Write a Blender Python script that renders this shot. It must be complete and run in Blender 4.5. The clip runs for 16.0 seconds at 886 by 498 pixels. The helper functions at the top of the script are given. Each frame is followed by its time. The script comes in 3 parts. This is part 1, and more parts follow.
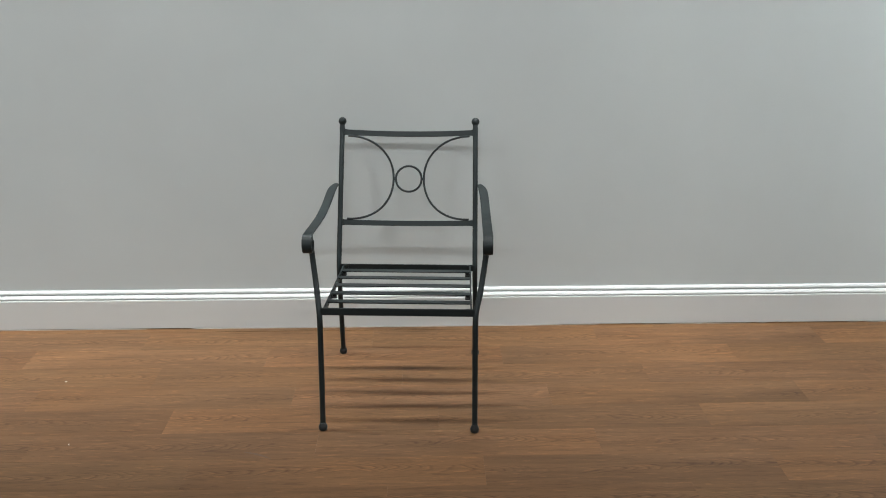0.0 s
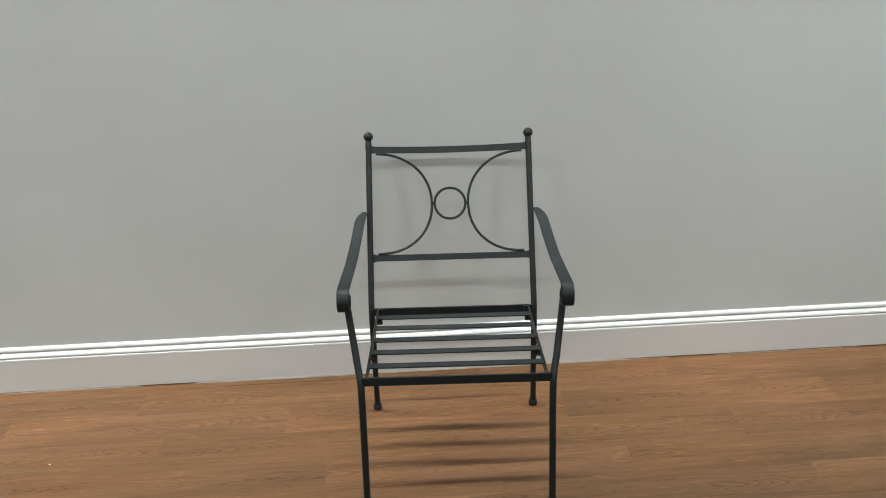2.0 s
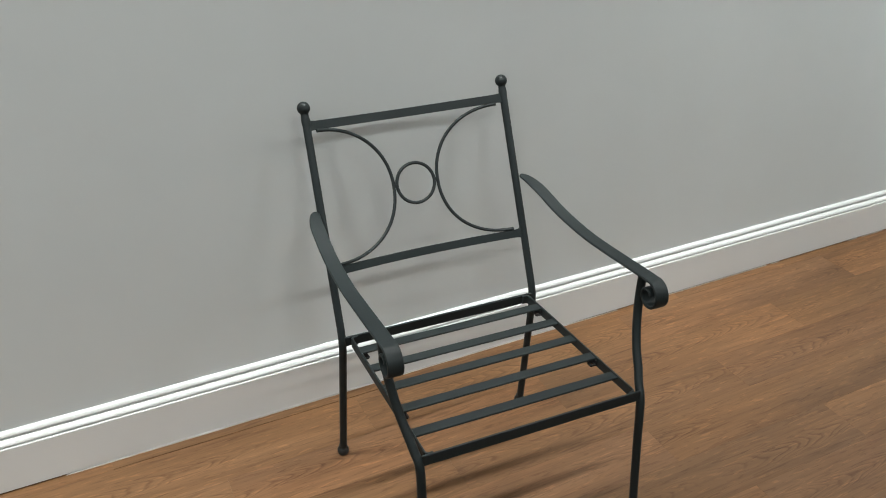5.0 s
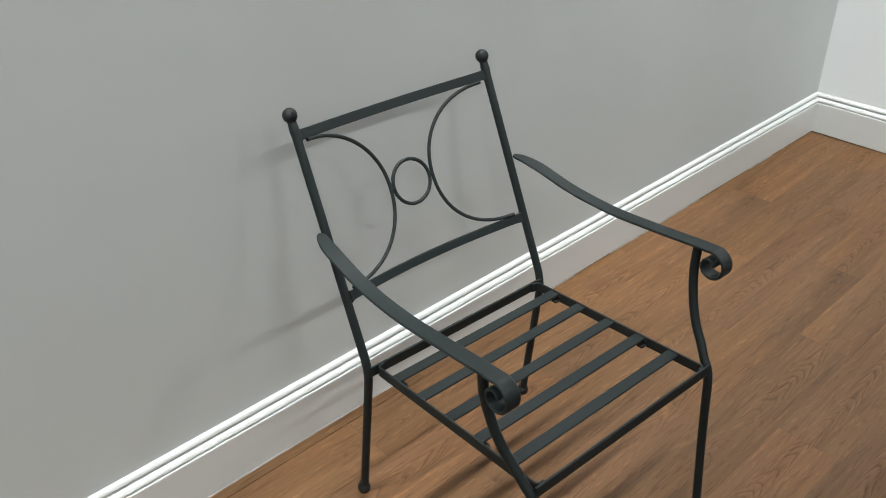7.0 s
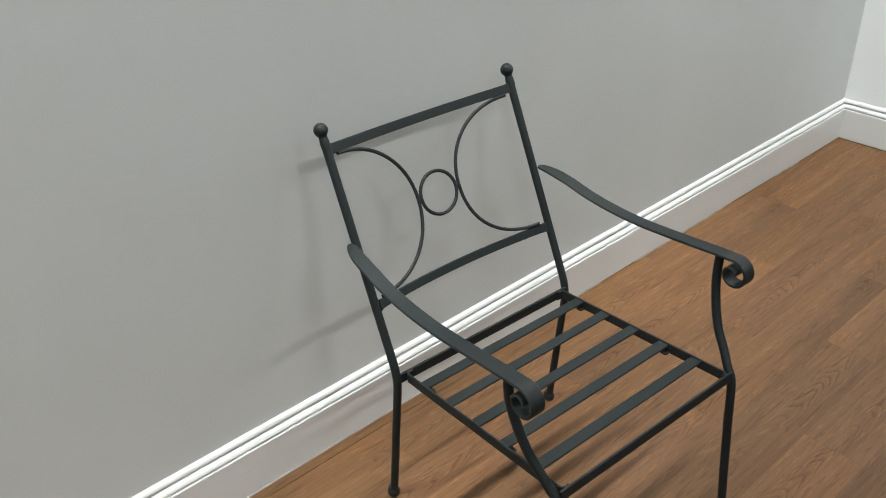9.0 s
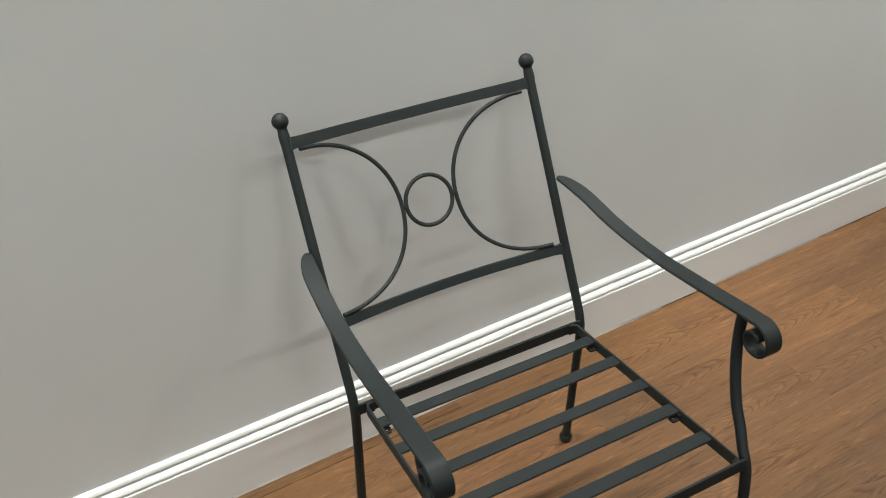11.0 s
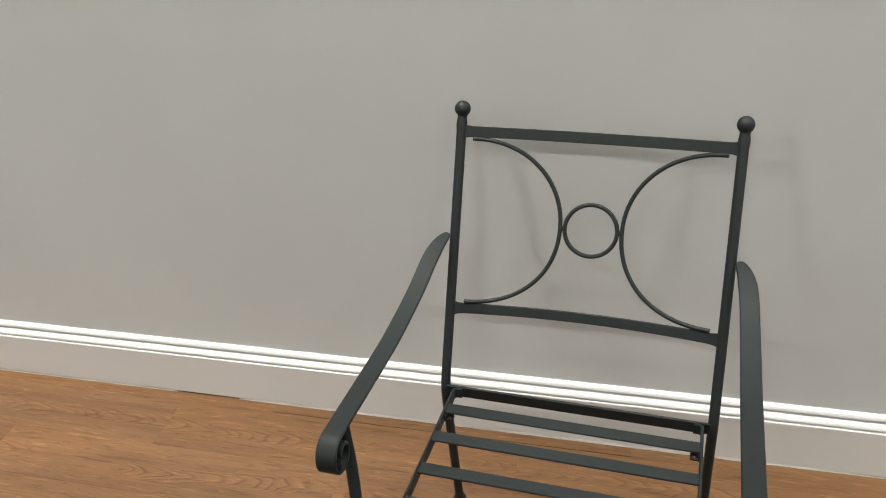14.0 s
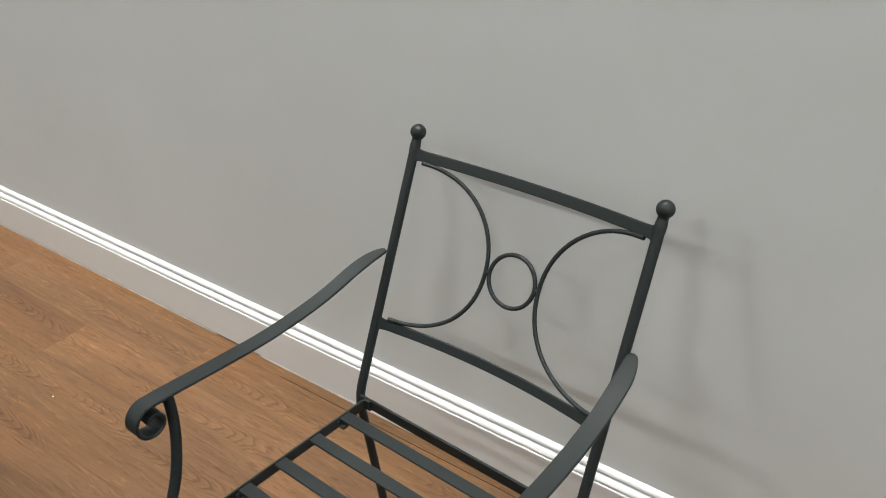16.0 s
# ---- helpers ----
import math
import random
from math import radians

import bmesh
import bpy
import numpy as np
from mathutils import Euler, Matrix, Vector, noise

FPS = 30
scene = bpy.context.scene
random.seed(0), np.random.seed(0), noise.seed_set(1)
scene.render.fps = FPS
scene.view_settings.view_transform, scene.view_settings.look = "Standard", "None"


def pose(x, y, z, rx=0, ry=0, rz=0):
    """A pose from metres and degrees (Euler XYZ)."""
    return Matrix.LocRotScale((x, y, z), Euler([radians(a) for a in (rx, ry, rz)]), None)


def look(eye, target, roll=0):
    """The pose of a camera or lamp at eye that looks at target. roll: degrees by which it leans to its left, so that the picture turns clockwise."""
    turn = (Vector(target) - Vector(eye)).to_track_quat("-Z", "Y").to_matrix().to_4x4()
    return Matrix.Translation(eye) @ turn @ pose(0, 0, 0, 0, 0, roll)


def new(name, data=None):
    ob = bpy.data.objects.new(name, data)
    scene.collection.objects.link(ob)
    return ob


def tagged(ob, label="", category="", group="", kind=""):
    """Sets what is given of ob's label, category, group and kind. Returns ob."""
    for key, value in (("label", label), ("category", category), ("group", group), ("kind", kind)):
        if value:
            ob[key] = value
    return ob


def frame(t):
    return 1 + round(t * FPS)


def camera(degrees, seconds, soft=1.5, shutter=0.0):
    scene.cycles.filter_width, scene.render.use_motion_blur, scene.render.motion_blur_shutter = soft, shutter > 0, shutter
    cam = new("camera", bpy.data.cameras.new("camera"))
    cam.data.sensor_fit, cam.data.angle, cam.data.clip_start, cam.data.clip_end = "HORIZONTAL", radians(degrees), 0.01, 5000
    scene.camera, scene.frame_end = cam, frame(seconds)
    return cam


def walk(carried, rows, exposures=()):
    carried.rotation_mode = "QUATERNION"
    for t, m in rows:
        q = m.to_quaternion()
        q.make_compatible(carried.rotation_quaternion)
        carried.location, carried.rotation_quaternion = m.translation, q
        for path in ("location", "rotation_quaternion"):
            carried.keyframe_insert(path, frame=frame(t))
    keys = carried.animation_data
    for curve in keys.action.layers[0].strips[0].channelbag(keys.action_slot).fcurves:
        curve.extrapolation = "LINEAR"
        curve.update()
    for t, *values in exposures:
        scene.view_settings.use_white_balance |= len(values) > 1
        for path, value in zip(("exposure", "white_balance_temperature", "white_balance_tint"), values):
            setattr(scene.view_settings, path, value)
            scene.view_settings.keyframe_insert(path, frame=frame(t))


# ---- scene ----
# ------------------------------------------------------------------ camera
cam = camera(55.04, 16.0, soft=1.0)
PATH = [
    (0, (0.2759, 0.0928, 1.5409), (0.3252, 1.9688, 0.8495), 0.04),
    (0.3, (0.2291, 0.1758, 1.5514), (0.2910, 2.0507, 0.8580), 0.06),
    (0.5, (0.1961, 0.2279, 1.5553), (0.2684, 2.1045, 0.8677), 0.13),
    (0.8, (0.1602, 0.3115, 1.5554), (0.2163, 2.1850, 0.8578), -0.99),
    (1, (0.1394, 0.3422, 1.5536), (0.2018, 2.2145, 0.8532), -1.07),
    (1.3, (0.1147, 0.4185, 1.5500), (0.2020, 2.2826, 0.8308), -1.02),
    (1.5, (0.0982, 0.4641, 1.5462), (0.1947, 2.3221, 0.8122), -0.88),
    (1.8, (0.0818, 0.5894, 1.5633), (0.1752, 2.4405, 0.8118), -1.46),
    (2, (0.0690, 0.6609, 1.5569), (0.1659, 2.5112, 0.8040), -1.65),
    (2.3, (0.0596, 0.7621, 1.5646), (0.1618, 2.6098, 0.8059), -2.14),
    (2.5, (0.0418, 0.8114, 1.5589), (0.1396, 2.6579, 0.7968), -2.49),
    (2.8, (0.0086, 0.8761, 1.5452), (0.1213, 2.7181, 0.7743), -2.22),
    (3, (-0.0309, 0.9227, 1.5519), (0.1189, 2.7582, 0.7719), -2.16),
    (3.3, (-0.1288, 1.0070, 1.5644), (0.1330, 2.8189, 0.7591), -1.86),
    (3.5, (-0.1964, 1.0655, 1.5714), (0.1838, 2.8466, 0.7448), -2.71),
    (3.7, (-0.2759, 1.1159, 1.5769), (0.1923, 2.8669, 0.7315), -2.54),
    (5.8, (-0.6831, 1.7625, 1.5306), (0.2698, 3.1687, 0.4749), 0.14),
    (6, (-0.7320, 1.8319, 1.5282), (0.2792, 3.1942, 0.4692), -0.39),
    (6.3, (-0.7807, 1.8911, 1.5213), (0.2815, 3.2172, 0.4662), -1.97),
    (6.5, (-0.7977, 1.9123, 1.5236), (0.2865, 3.2191, 0.4669), -2.17),
    (6.8, (-0.8196, 1.9373, 1.5256), (0.3053, 3.2068, 0.4659), -1.45),
    (7, (-0.8340, 1.9448, 1.5318), (0.3118, 3.1945, 0.4709), -1.05),
    (7.3, (-0.8401, 1.9569, 1.5300), (0.3105, 3.2046, 0.4720), -1.00),
    (7.5, (-0.8601, 1.9511, 1.5377), (0.2927, 3.1999, 0.4835), -0.88),
    (7.8, (-0.8702, 1.9463, 1.5476), (0.2822, 3.1936, 0.4911), -0.70),
    (8, (-0.8764, 1.9379, 1.5543), (0.2794, 3.1842, 0.5003), -0.76),
    (8.3, (-0.8796, 1.9226, 1.5694), (0.2755, 3.1709, 0.5170), -0.77),
    (8.5, (-0.8753, 1.9148, 1.5764), (0.2773, 3.1666, 0.5256), -1.01),
    (8.8, (-0.8749, 1.8996, 1.5756), (0.2308, 3.1900, 0.5210), -2.26),
    (9, (-0.8566, 1.9156, 1.5612), (0.2468, 3.2156, 0.5159), -2.47),
    (9.2, (-0.8388, 1.9350, 1.5616), (0.2602, 3.2295, 0.5049), -2.28),
    (11.3, (-0.3820, 1.9333, 1.4866), (0.3301, 3.4474, 0.3909), -4.11),
    (11.5, (-0.3636, 1.9162, 1.4872), (0.2825, 3.4573, 0.3883), -4.30),
    (11.8, (-0.2978, 1.8324, 1.5094), (0.1661, 3.4350, 0.4065), -2.99),
    (12, (-0.2325, 1.7791, 1.5207), (0.1536, 3.4005, 0.4153), -0.90),
    (12.3, (-0.1412, 1.7604, 1.5235), (0.1021, 3.4033, 0.4092), -0.90),
    (12.5, (-0.0792, 1.7703, 1.5259), (0.0644, 3.4285, 0.4171), -1.53),
    (12.8, (0.0210, 1.8191, 1.5321), (-0.0181, 3.4887, 0.4316), -1.76),
    (13, (0.0877, 1.8616, 1.5271), (-0.0388, 3.5383, 0.4441), -1.34),
    (13.3, (0.1578, 1.8685, 1.5230), (-0.0706, 3.5410, 0.4504), -2.07),
    (13.5, (0.2035, 1.8582, 1.5211), (-0.1103, 3.5225, 0.4574), -3.61),
    (13.8, (0.2772, 1.8434, 1.5141), (-0.1159, 3.4865, 0.4436), -4.17),
    (14, (0.3283, 1.8333, 1.5155), (-0.1325, 3.4583, 0.4444), -4.36),
    (14.3, (0.4099, 1.8238, 1.5427), (-0.1272, 3.4154, 0.4571), -2.02),
    (14.5, (0.4585, 1.8517, 1.5406), (-0.1407, 3.4204, 0.4543), -2.26),
    (14.8, (0.5723, 1.8725, 1.5582), (-0.1578, 3.4015, 0.4956), -3.89),
    (15, (0.6350, 1.9307, 1.5471), (-0.1982, 3.4119, 0.4927), -5.18),
    (15.3, (0.7566, 2.0138, 1.5446), (-0.1720, 3.4455, 0.5014), -3.29),
    (15.5, (0.8155, 2.0697, 1.5378), (-0.1573, 3.4754, 0.4997), -2.19),
    (15.8, (0.8727, 2.1200, 1.5354), (-0.1308, 3.4978, 0.4892), -1.74),
    (16, (0.8844, 2.1204, 1.5385), (-0.1317, 3.4789, 0.4792), -1.87),
]
EXPOSURE = [(0.0, -0.04, 6300, 8.0), (3.0, -0.04, 6580, 9.6), (6.0, -0.14, 6380, 7.0), (8.0, -0.12, 6420, 8.6), (9.0, -0.1, 6480, 9.0), (11.3, -0.08, 6830, 10.2), (12.5, -0.05, 6920, 11.5), (14.0, 0.0, 6960, 11.5), (16.0, -0.02, 6660, 11)]
walk(cam, [(t, look(eye, target, roll)) for t, eye, target, roll in PATH], EXPOSURE)

# ------------------------------------------------------------------ light
WALL_Y, WALL_X, CEIL = 3.3572, 2.618, 4.15
WEST_X, EAST_X, SOUTH_Y = -7.5, 7.0, -7.0

world = bpy.data.worlds.new("world")
scene.world = world
world.use_nodes = True
world.node_tree.nodes["Background"].inputs[0].default_value = (0.9, 0.95, 1.0, 1)
world.node_tree.nodes["Background"].inputs[1].default_value = 0.05


def strip_lamp(x, y, watts, tilt=0.0, spread=180.0, length=1.2, width=0.10, turn=0.0, lean=0.0):
    """A narrow ceiling strip light or added fill lamp, lying along x unless turned; spread is the angle of its louvre,
    lean tips it along its length.
    """
    lamp = bpy.data.lights.new("strip_or_fill_light", "AREA")
    lamp.shape, lamp.size, lamp.size_y = "RECTANGLE", length, width
    lamp.energy, lamp.color, lamp.spread = watts, (1.0, 0.985, 0.96), radians(spread)
    ob = new("strip_or_fill_light", lamp)
    ob.matrix_world = pose(x, y, CEIL - 0.05 - 0.5 * length * abs(math.sin(radians(lean))), tilt, lean, turn)
    return ob


# a row of louvred strips close to the wall, two unseen tilted lamps added to brighten the side wall, two open rows
# further into the room
for row_x, watts in ((-5.05, 9.4), (-3.65, 9.4), (-2.25, 11.4), (-0.85, 12.4), (0.55, 10.2), (1.95, 4.9)):
    # the louvre is open along the strip: two lamps that lean apart
    for lean in (-15, 15) if row_x < 1.5 else (9,):
        strip_lamp(row_x, 3.06, watts / (2 if row_x < 1.5 else 1), 0, 34, 1.35, 0.09, 0, lean)
for row_y in (2.6, 1.2):
    strip_lamp(1.7, row_y, 39.0, 28, 52, 1.3, 0.08, -90)
for row_x, watts in ((-5.8, 66), (-3.0, 72), (-0.2, 65), (2.55, 52), (5.35, 60)):
    strip_lamp(row_x, -1.05, watts, length=0.85, width=0.07)
# far row: western lamps raised as unseen fill for the side wall
for row_x, watts in ((-5.3, 80), (-3.2, 46), (-1.1, 10), (0.95, 7), (3.0, 6), (5.1, 6)):
    strip_lamp(row_x, -4.9, watts)


# ------------------------------------------------------------------ materials
def material(name, rough=0.5, metal=0.0):
    m = bpy.data.materials.new(name)
    m.use_nodes = True
    t = m.node_tree
    b = t.nodes["Principled BSDF"]
    b.inputs["Roughness"].default_value, b.inputs["Metallic"].default_value = rough, metal
    return m, t, b


def node(t, kind, **values):
    n = t.nodes.new(kind)
    for k, v in values.items():
        n.inputs[k.replace("_", " ")].default_value = v
    return n


def ramp(t, source, stops):
    n = t.nodes.new("ShaderNodeValToRGB")
    e = n.color_ramp.elements
    while len(e) < len(stops):
        e.new(0.5)
    for i, (p, c) in enumerate(stops):
        e[i].position, e[i].color = p, (*c, 1) if len(c) == 3 else c
    t.links.new(source, n.inputs[0])
    return n.outputs[0]


def mapped(t, source, scale, offset=None):
    n = t.nodes.new("ShaderNodeMapping")
    n.inputs["Scale"].default_value = scale
    t.links.new(source, n.inputs[0])
    if offset is not None:
        t.links.new(offset, n.inputs["Location"])
    return n.outputs[0]


def mix(t, mode, factor, a, b):
    n = t.nodes.new("ShaderNodeMix")
    n.data_type, n.blend_type = "RGBA", mode
    for socket, v in ((n.inputs[0], factor), (n.inputs[6], a), (n.inputs[7], b)):
        if isinstance(v, (int, float)):
            socket.default_value = v
        elif isinstance(v, tuple):
            socket.default_value = (*v, 1)
        else:
            t.links.new(v, socket)
    return n.outputs[2]


def bump(t, b, source, strength, distance):
    n = node(t, "ShaderNodeBump", Strength=strength, Distance=distance)
    t.links.new(source, n.inputs["Height"])
    t.links.new(n.outputs[0], b.inputs["Normal"])


def painted(name, colour, rough, grain=260.0, relief=0.0004, mottling=0.03):
    """Rolled wall paint: faint stipple and a broad, weak mottling."""
    m, t, b = material(name, rough)
    at = t.nodes.new("ShaderNodeTexCoord").outputs["Object"]
    broad = node(t, "ShaderNodeTexNoise", Scale=1.7, Detail=4.0, Roughness=0.55)
    fine = node(t, "ShaderNodeTexNoise", Scale=grain, Detail=3.0, Roughness=0.6)
    for n in (broad, fine):
        t.links.new(at, n.inputs["Vector"])
    lo = tuple(c * (1 - mottling) for c in colour)
    hi = tuple(c * (1 + mottling) for c in colour)
    c = ramp(t, broad.outputs["Fac"], [(0.3, lo), (0.7, hi)])
    t.links.new(c, b.inputs["Base Color"])
    bump(t, b, fine.outputs["Fac"], 0.25, relief)
    return m


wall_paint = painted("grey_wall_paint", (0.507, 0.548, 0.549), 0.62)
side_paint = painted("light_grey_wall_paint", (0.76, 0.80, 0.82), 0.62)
trim_paint = painted("white_trim_paint", (0.62, 0.65, 0.65), 0.30, 90.0, 0.0002, 0.012)
ceiling_paint = painted("ceiling_paint", (0.22, 0.22, 0.22), 0.8)
caulk_grey = painted("off_white_caulk", (0.42, 0.42, 0.41), 0.6, 90.0, 0.0002, 0.1)
gap_dark = painted("dark_floor_gap", (0.03, 0.024, 0.02), 0.9)


def plank_material():
    """Wood-look vinyl: long fibres, cathedral figure along the middle of each plank, dark pores and each plank tinted by its own object colour."""
    m, t, b = material("brown_oak_vinyl", 0.55)
    b.inputs["Specular IOR Level"].default_value = 0.25
    tc = t.nodes.new("ShaderNodeTexCoord")
    info = t.nodes.new("ShaderNodeObjectInfo")

    def math_node(kind, a, c):
        n = t.nodes.new("ShaderNodeMath")
        n.operation = kind
        for socket, v in zip(n.inputs, (a, c)):
            if isinstance(v, (int, float)):
                socket.default_value = v
            else:
                t.links.new(v, socket)
        return n.outputs[0]

    spread = t.nodes.new("ShaderNodeVectorMath")
    spread.operation = "SCALE"
    spread.inputs[0].default_value = (37.0, 11.0, 5.0)
    t.links.new(info.outputs["Random"], spread.inputs["Scale"])
    off = spread.outputs[0]

    def streaked(sx, sy, detail, rough, distortion=0.0):
        n = node(t, "ShaderNodeTexNoise", Scale=1.0, Detail=detail, Roughness=rough, Distortion=distortion)
        t.links.new(mapped(t, tc.outputs["Object"], (sx, sy, 1.0), off), n.inputs["Vector"])
        return n.outputs["Fac"]

    # parabolas nested along the plank, bent by slow noise
    split = t.nodes.new("ShaderNodeSeparateXYZ")
    t.links.new(tc.outputs["Object"], split.inputs[0])
    wob = streaked(1.6, 3.0, 2.0, 0.5)
    mid = math_node("ADD", 0.030, math_node("MULTIPLY", wob, 0.095))
    side = math_node("DIVIDE", math_node("SUBTRACT", split.outputs["Y"], mid), 0.030)
    bowl = math_node("MULTIPLY", math_node("MULTIPLY", side, side), 3.0)
    run = math_node("ADD", math_node("MULTIPLY", split.outputs["X"], 19.0), math_node("MULTIPLY", streaked(5.0, 22.0, 2.0, 0.45), 4.6))
    rings = math_node("FRACT", math_node("ADD", run, bowl), 0.0)
    figure = ramp(t, rings, [(0.0, (0.35, 0.35, 0.35)), (0.06, (0, 0, 0)), (0.17, (0.2, 0.2, 0.2)), (0.36, (1, 1, 1)), (0.93, (1, 1, 1)), (1.0, (0.35, 0.35, 0.35))])
    near_mid = ramp(t, math_node("ABSOLUTE", side, 0.0), [(0.55, (1, 1, 1)), (1.35, (0, 0, 0))])
    patch = ramp(t, streaked(2.6, 5.0, 2.0, 0.5), [(0.36, (0, 0, 0)), (0.50, (1, 1, 1))])
    broken = ramp(t, streaked(34.0, 90.0, 2.0, 0.5), [(0.34, (0.35, 0.35, 0.35)), (0.52, (1, 1, 1))])
    shows = mix(t, "MULTIPLY", 1.0, mix(t, "MULTIPLY", 1.0, near_mid, patch), broken)
    # long soft bands, streaks, short pores
    base = ramp(t, streaked(1.1, 11.0, 5.0, 0.58, 0.6), [(0.30, BROWN_LOW), (0.5, BROWN), (0.70, BROWN_HIGH)])
    greyed = ramp(t, streaked(0.9, 4.0, 3.0, 0.55), [(0.38, (0.95, 0.985, 1.05)), (0.62, (1.03, 1.0, 0.96))])
    bands = ramp(t, streaked(2.3, 44.0, 4.0, 0.58, 0.6), [(0.37, (0, 0, 0)), (0.49, (1, 1, 1))])
    streaks = ramp(t, streaked(3.6, 80.0, 4.0, 0.6, 0.4), [(0.34, (0, 0, 0)), (0.50, (1, 1, 1))])
    dashes = ramp(t, streaked(8.0, 95.0, 3.0, 0.55, 1.0), [(0.33, (0, 0, 0)), (0.43, (1, 1, 1))])
    fibres = ramp(t, streaked(13.0, 330.0, 3.0, 0.65), [(0.28, (0, 0, 0)), (0.55, (1, 1, 1))])
    pores = ramp(t, streaked(26.0, 170.0, 2.0, 0.5), [(0.31, (0, 0, 0)), (0.38, (1, 1, 1))])
    flecks = ramp(t, streaked(17.0, 120.0, 2.0, 0.5, 0.4), [(0.59, (0, 0, 0)), (0.67, (1, 1, 1))])
    c = mix(t, "MULTIPLY", 1.0, mix(t, "MULTIPLY", 1.0, base, info.outputs["Color"]), greyed)
    for mask, shade in ((bands, (0.83, 0.81, 0.79)), (streaks, (0.88, 0.87, 0.86)), (dashes, (0.75, 0.715, 0.68)), (fibres, (0.94, 0.935, 0.93)), (pores, (0.80, 0.77, 0.74))):
        c = mix(t, "MIX", mask, mix(t, "MULTIPLY", 1.0, c, shade), c)
    c = mix(t, "MULTIPLY", flecks, c, (1.30, 1.28, 1.25))
    dark = mix(t, "MULTIPLY", 1.0, c, (0.67, 0.60, 0.54))
    pale = ramp(t, rings, [(0.55, (0, 0, 0)), (0.80, (1, 1, 1)), (0.97, (0, 0, 0))])
    fig = mix(t, "MIX", figure, dark, mix(t, "MULTIPLY", pale, c, (1.17, 1.16, 1.14)))
    c = mix(t, "MIX", shows, c, fig)
    t.links.new(c, b.inputs["Base Color"])
    bump(t, b, fibres, 0.10, 0.0003)
    return m


BROWN_LOW, BROWN, BROWN_HIGH = (0.100, 0.0516, 0.0222), (0.130, 0.0674, 0.0293), (0.158, 0.0830, 0.0369)
vinyl = plank_material()


def coated_metal(name, colour, rough):
    """Powder-coated wrought iron: fine orange-peel, slight change of tone, a little dust."""
    m, t, b = material(name, rough)
    b.inputs["Specular IOR Level"].default_value = 0.3
    at = t.nodes.new("ShaderNodeTexCoord").outputs["Object"]
    broad = node(t, "ShaderNodeTexNoise", Scale=9.0, Detail=5.0, Roughness=0.6)
    fine = node(t, "ShaderNodeTexNoise", Scale=900.0, Detail=2.0)
    for n in (broad, fine):
        t.links.new(at, n.inputs["Vector"])
    c = ramp(t, broad.outputs["Fac"], [(0.3, tuple(v * 0.88 for v in colour)), (0.72, tuple(v * 1.12 for v in colour))])
    spots = node(t, "ShaderNodeTexVoronoi", Scale=55.0)
    t.links.new(at, spots.inputs["Vector"])
    rare = node(t, "ShaderNodeTexNoise", Scale=14.0, Detail=1.0)
    t.links.new(at, rare.inputs["Vector"])
    chip = ramp(t, spots.outputs["Distance"], [(0.05, (1, 1, 1)), (0.08, (0, 0, 0))])
    chip = mix(t, "MULTIPLY", 1.0, chip, ramp(t, rare.outputs["Fac"], [(0.69, (0, 0, 0)), (0.73, (1, 1, 1))]))
    c = mix(t, "MIX", chip, c, (0.10, 0.10, 0.095))
    t.links.new(c, b.inputs["Base Color"])
    r = ramp(t, broad.outputs["Fac"], [(0.3, (rough * 0.9,) * 3), (0.75, (rough * 1.15,) * 3)])
    t.links.new(r, b.inputs["Roughness"])
    bump(t, b, fine.outputs["Fac"], 0.3, 0.0002)
    return m


iron = coated_metal("dark_green_grey_powder_coat", (0.0094, 0.0146, 0.0154), 0.54)
black_iron = coated_metal("black_bracket_steel", (0.012, 0.012, 0.012), 0.5)
foot_black = coated_metal("dark_foot_cap", (0.014, 0.016, 0.016), 0.5)


# ------------------------------------------------------------------ mesh helpers
def finish(name, bm, mat, parent=None, label="", smooth=True):
    bmesh.ops.recalc_face_normals(bm, faces=bm.faces)
    me = bpy.data.meshes.new(name)
    bm.to_mesh(me)
    bm.free()
    me.materials.append(mat)
    if smooth:
        me.polygons.foreach_set("use_smooth", [True] * len(me.polygons))
        me.set_sharp_from_angle(angle=radians(40))
    ob = new(name, me)
    if parent is not None:
        ob.parent = parent
    if label:
        tagged(ob, label)
    return ob


def part(name, bm, mat, parent, label=""):
    return finish(name, bm, mat, parent, label)


def box(bm, lo, hi):
    vs = [bm.verts.new((x, y, z)) for x in (lo[0], hi[0]) for y in (lo[1], hi[1]) for z in (lo[2], hi[2])]
    for q in ((0, 1, 3, 2), (4, 6, 7, 5), (0, 4, 5, 1), (2, 3, 7, 6), (0, 2, 6, 4), (1, 5, 7, 3)):
        bm.faces.new([vs[i] for i in q])
    return vs


def slab(name, lo, hi, mat, label, category):
    bm = bmesh.new()
    box(bm, lo, hi)
    ob = finish(name, bm, mat, smooth=False)
    return tagged(ob, label, category, kind="structure")


def spline(points, steps=8):
    """A smooth line through the points (Catmull-Rom)."""
    p = [Vector(q) for q in points]
    p = [p[0] * 2 - p[1]] + p + [p[-1] * 2 - p[-2]]
    out = []
    for i in range(1, len(p) - 2):
        a, b, c, d = p[i - 1:i + 3]
        for k in range(steps):
            s = k / steps
            out.append(0.5 * (2 * b + (c - a) * s + (2 * a - 5 * b + 4 * c - d) * s * s + (3 * b - a - 3 * c + d) * s ** 3))
    out.append(p[-2])
    return out


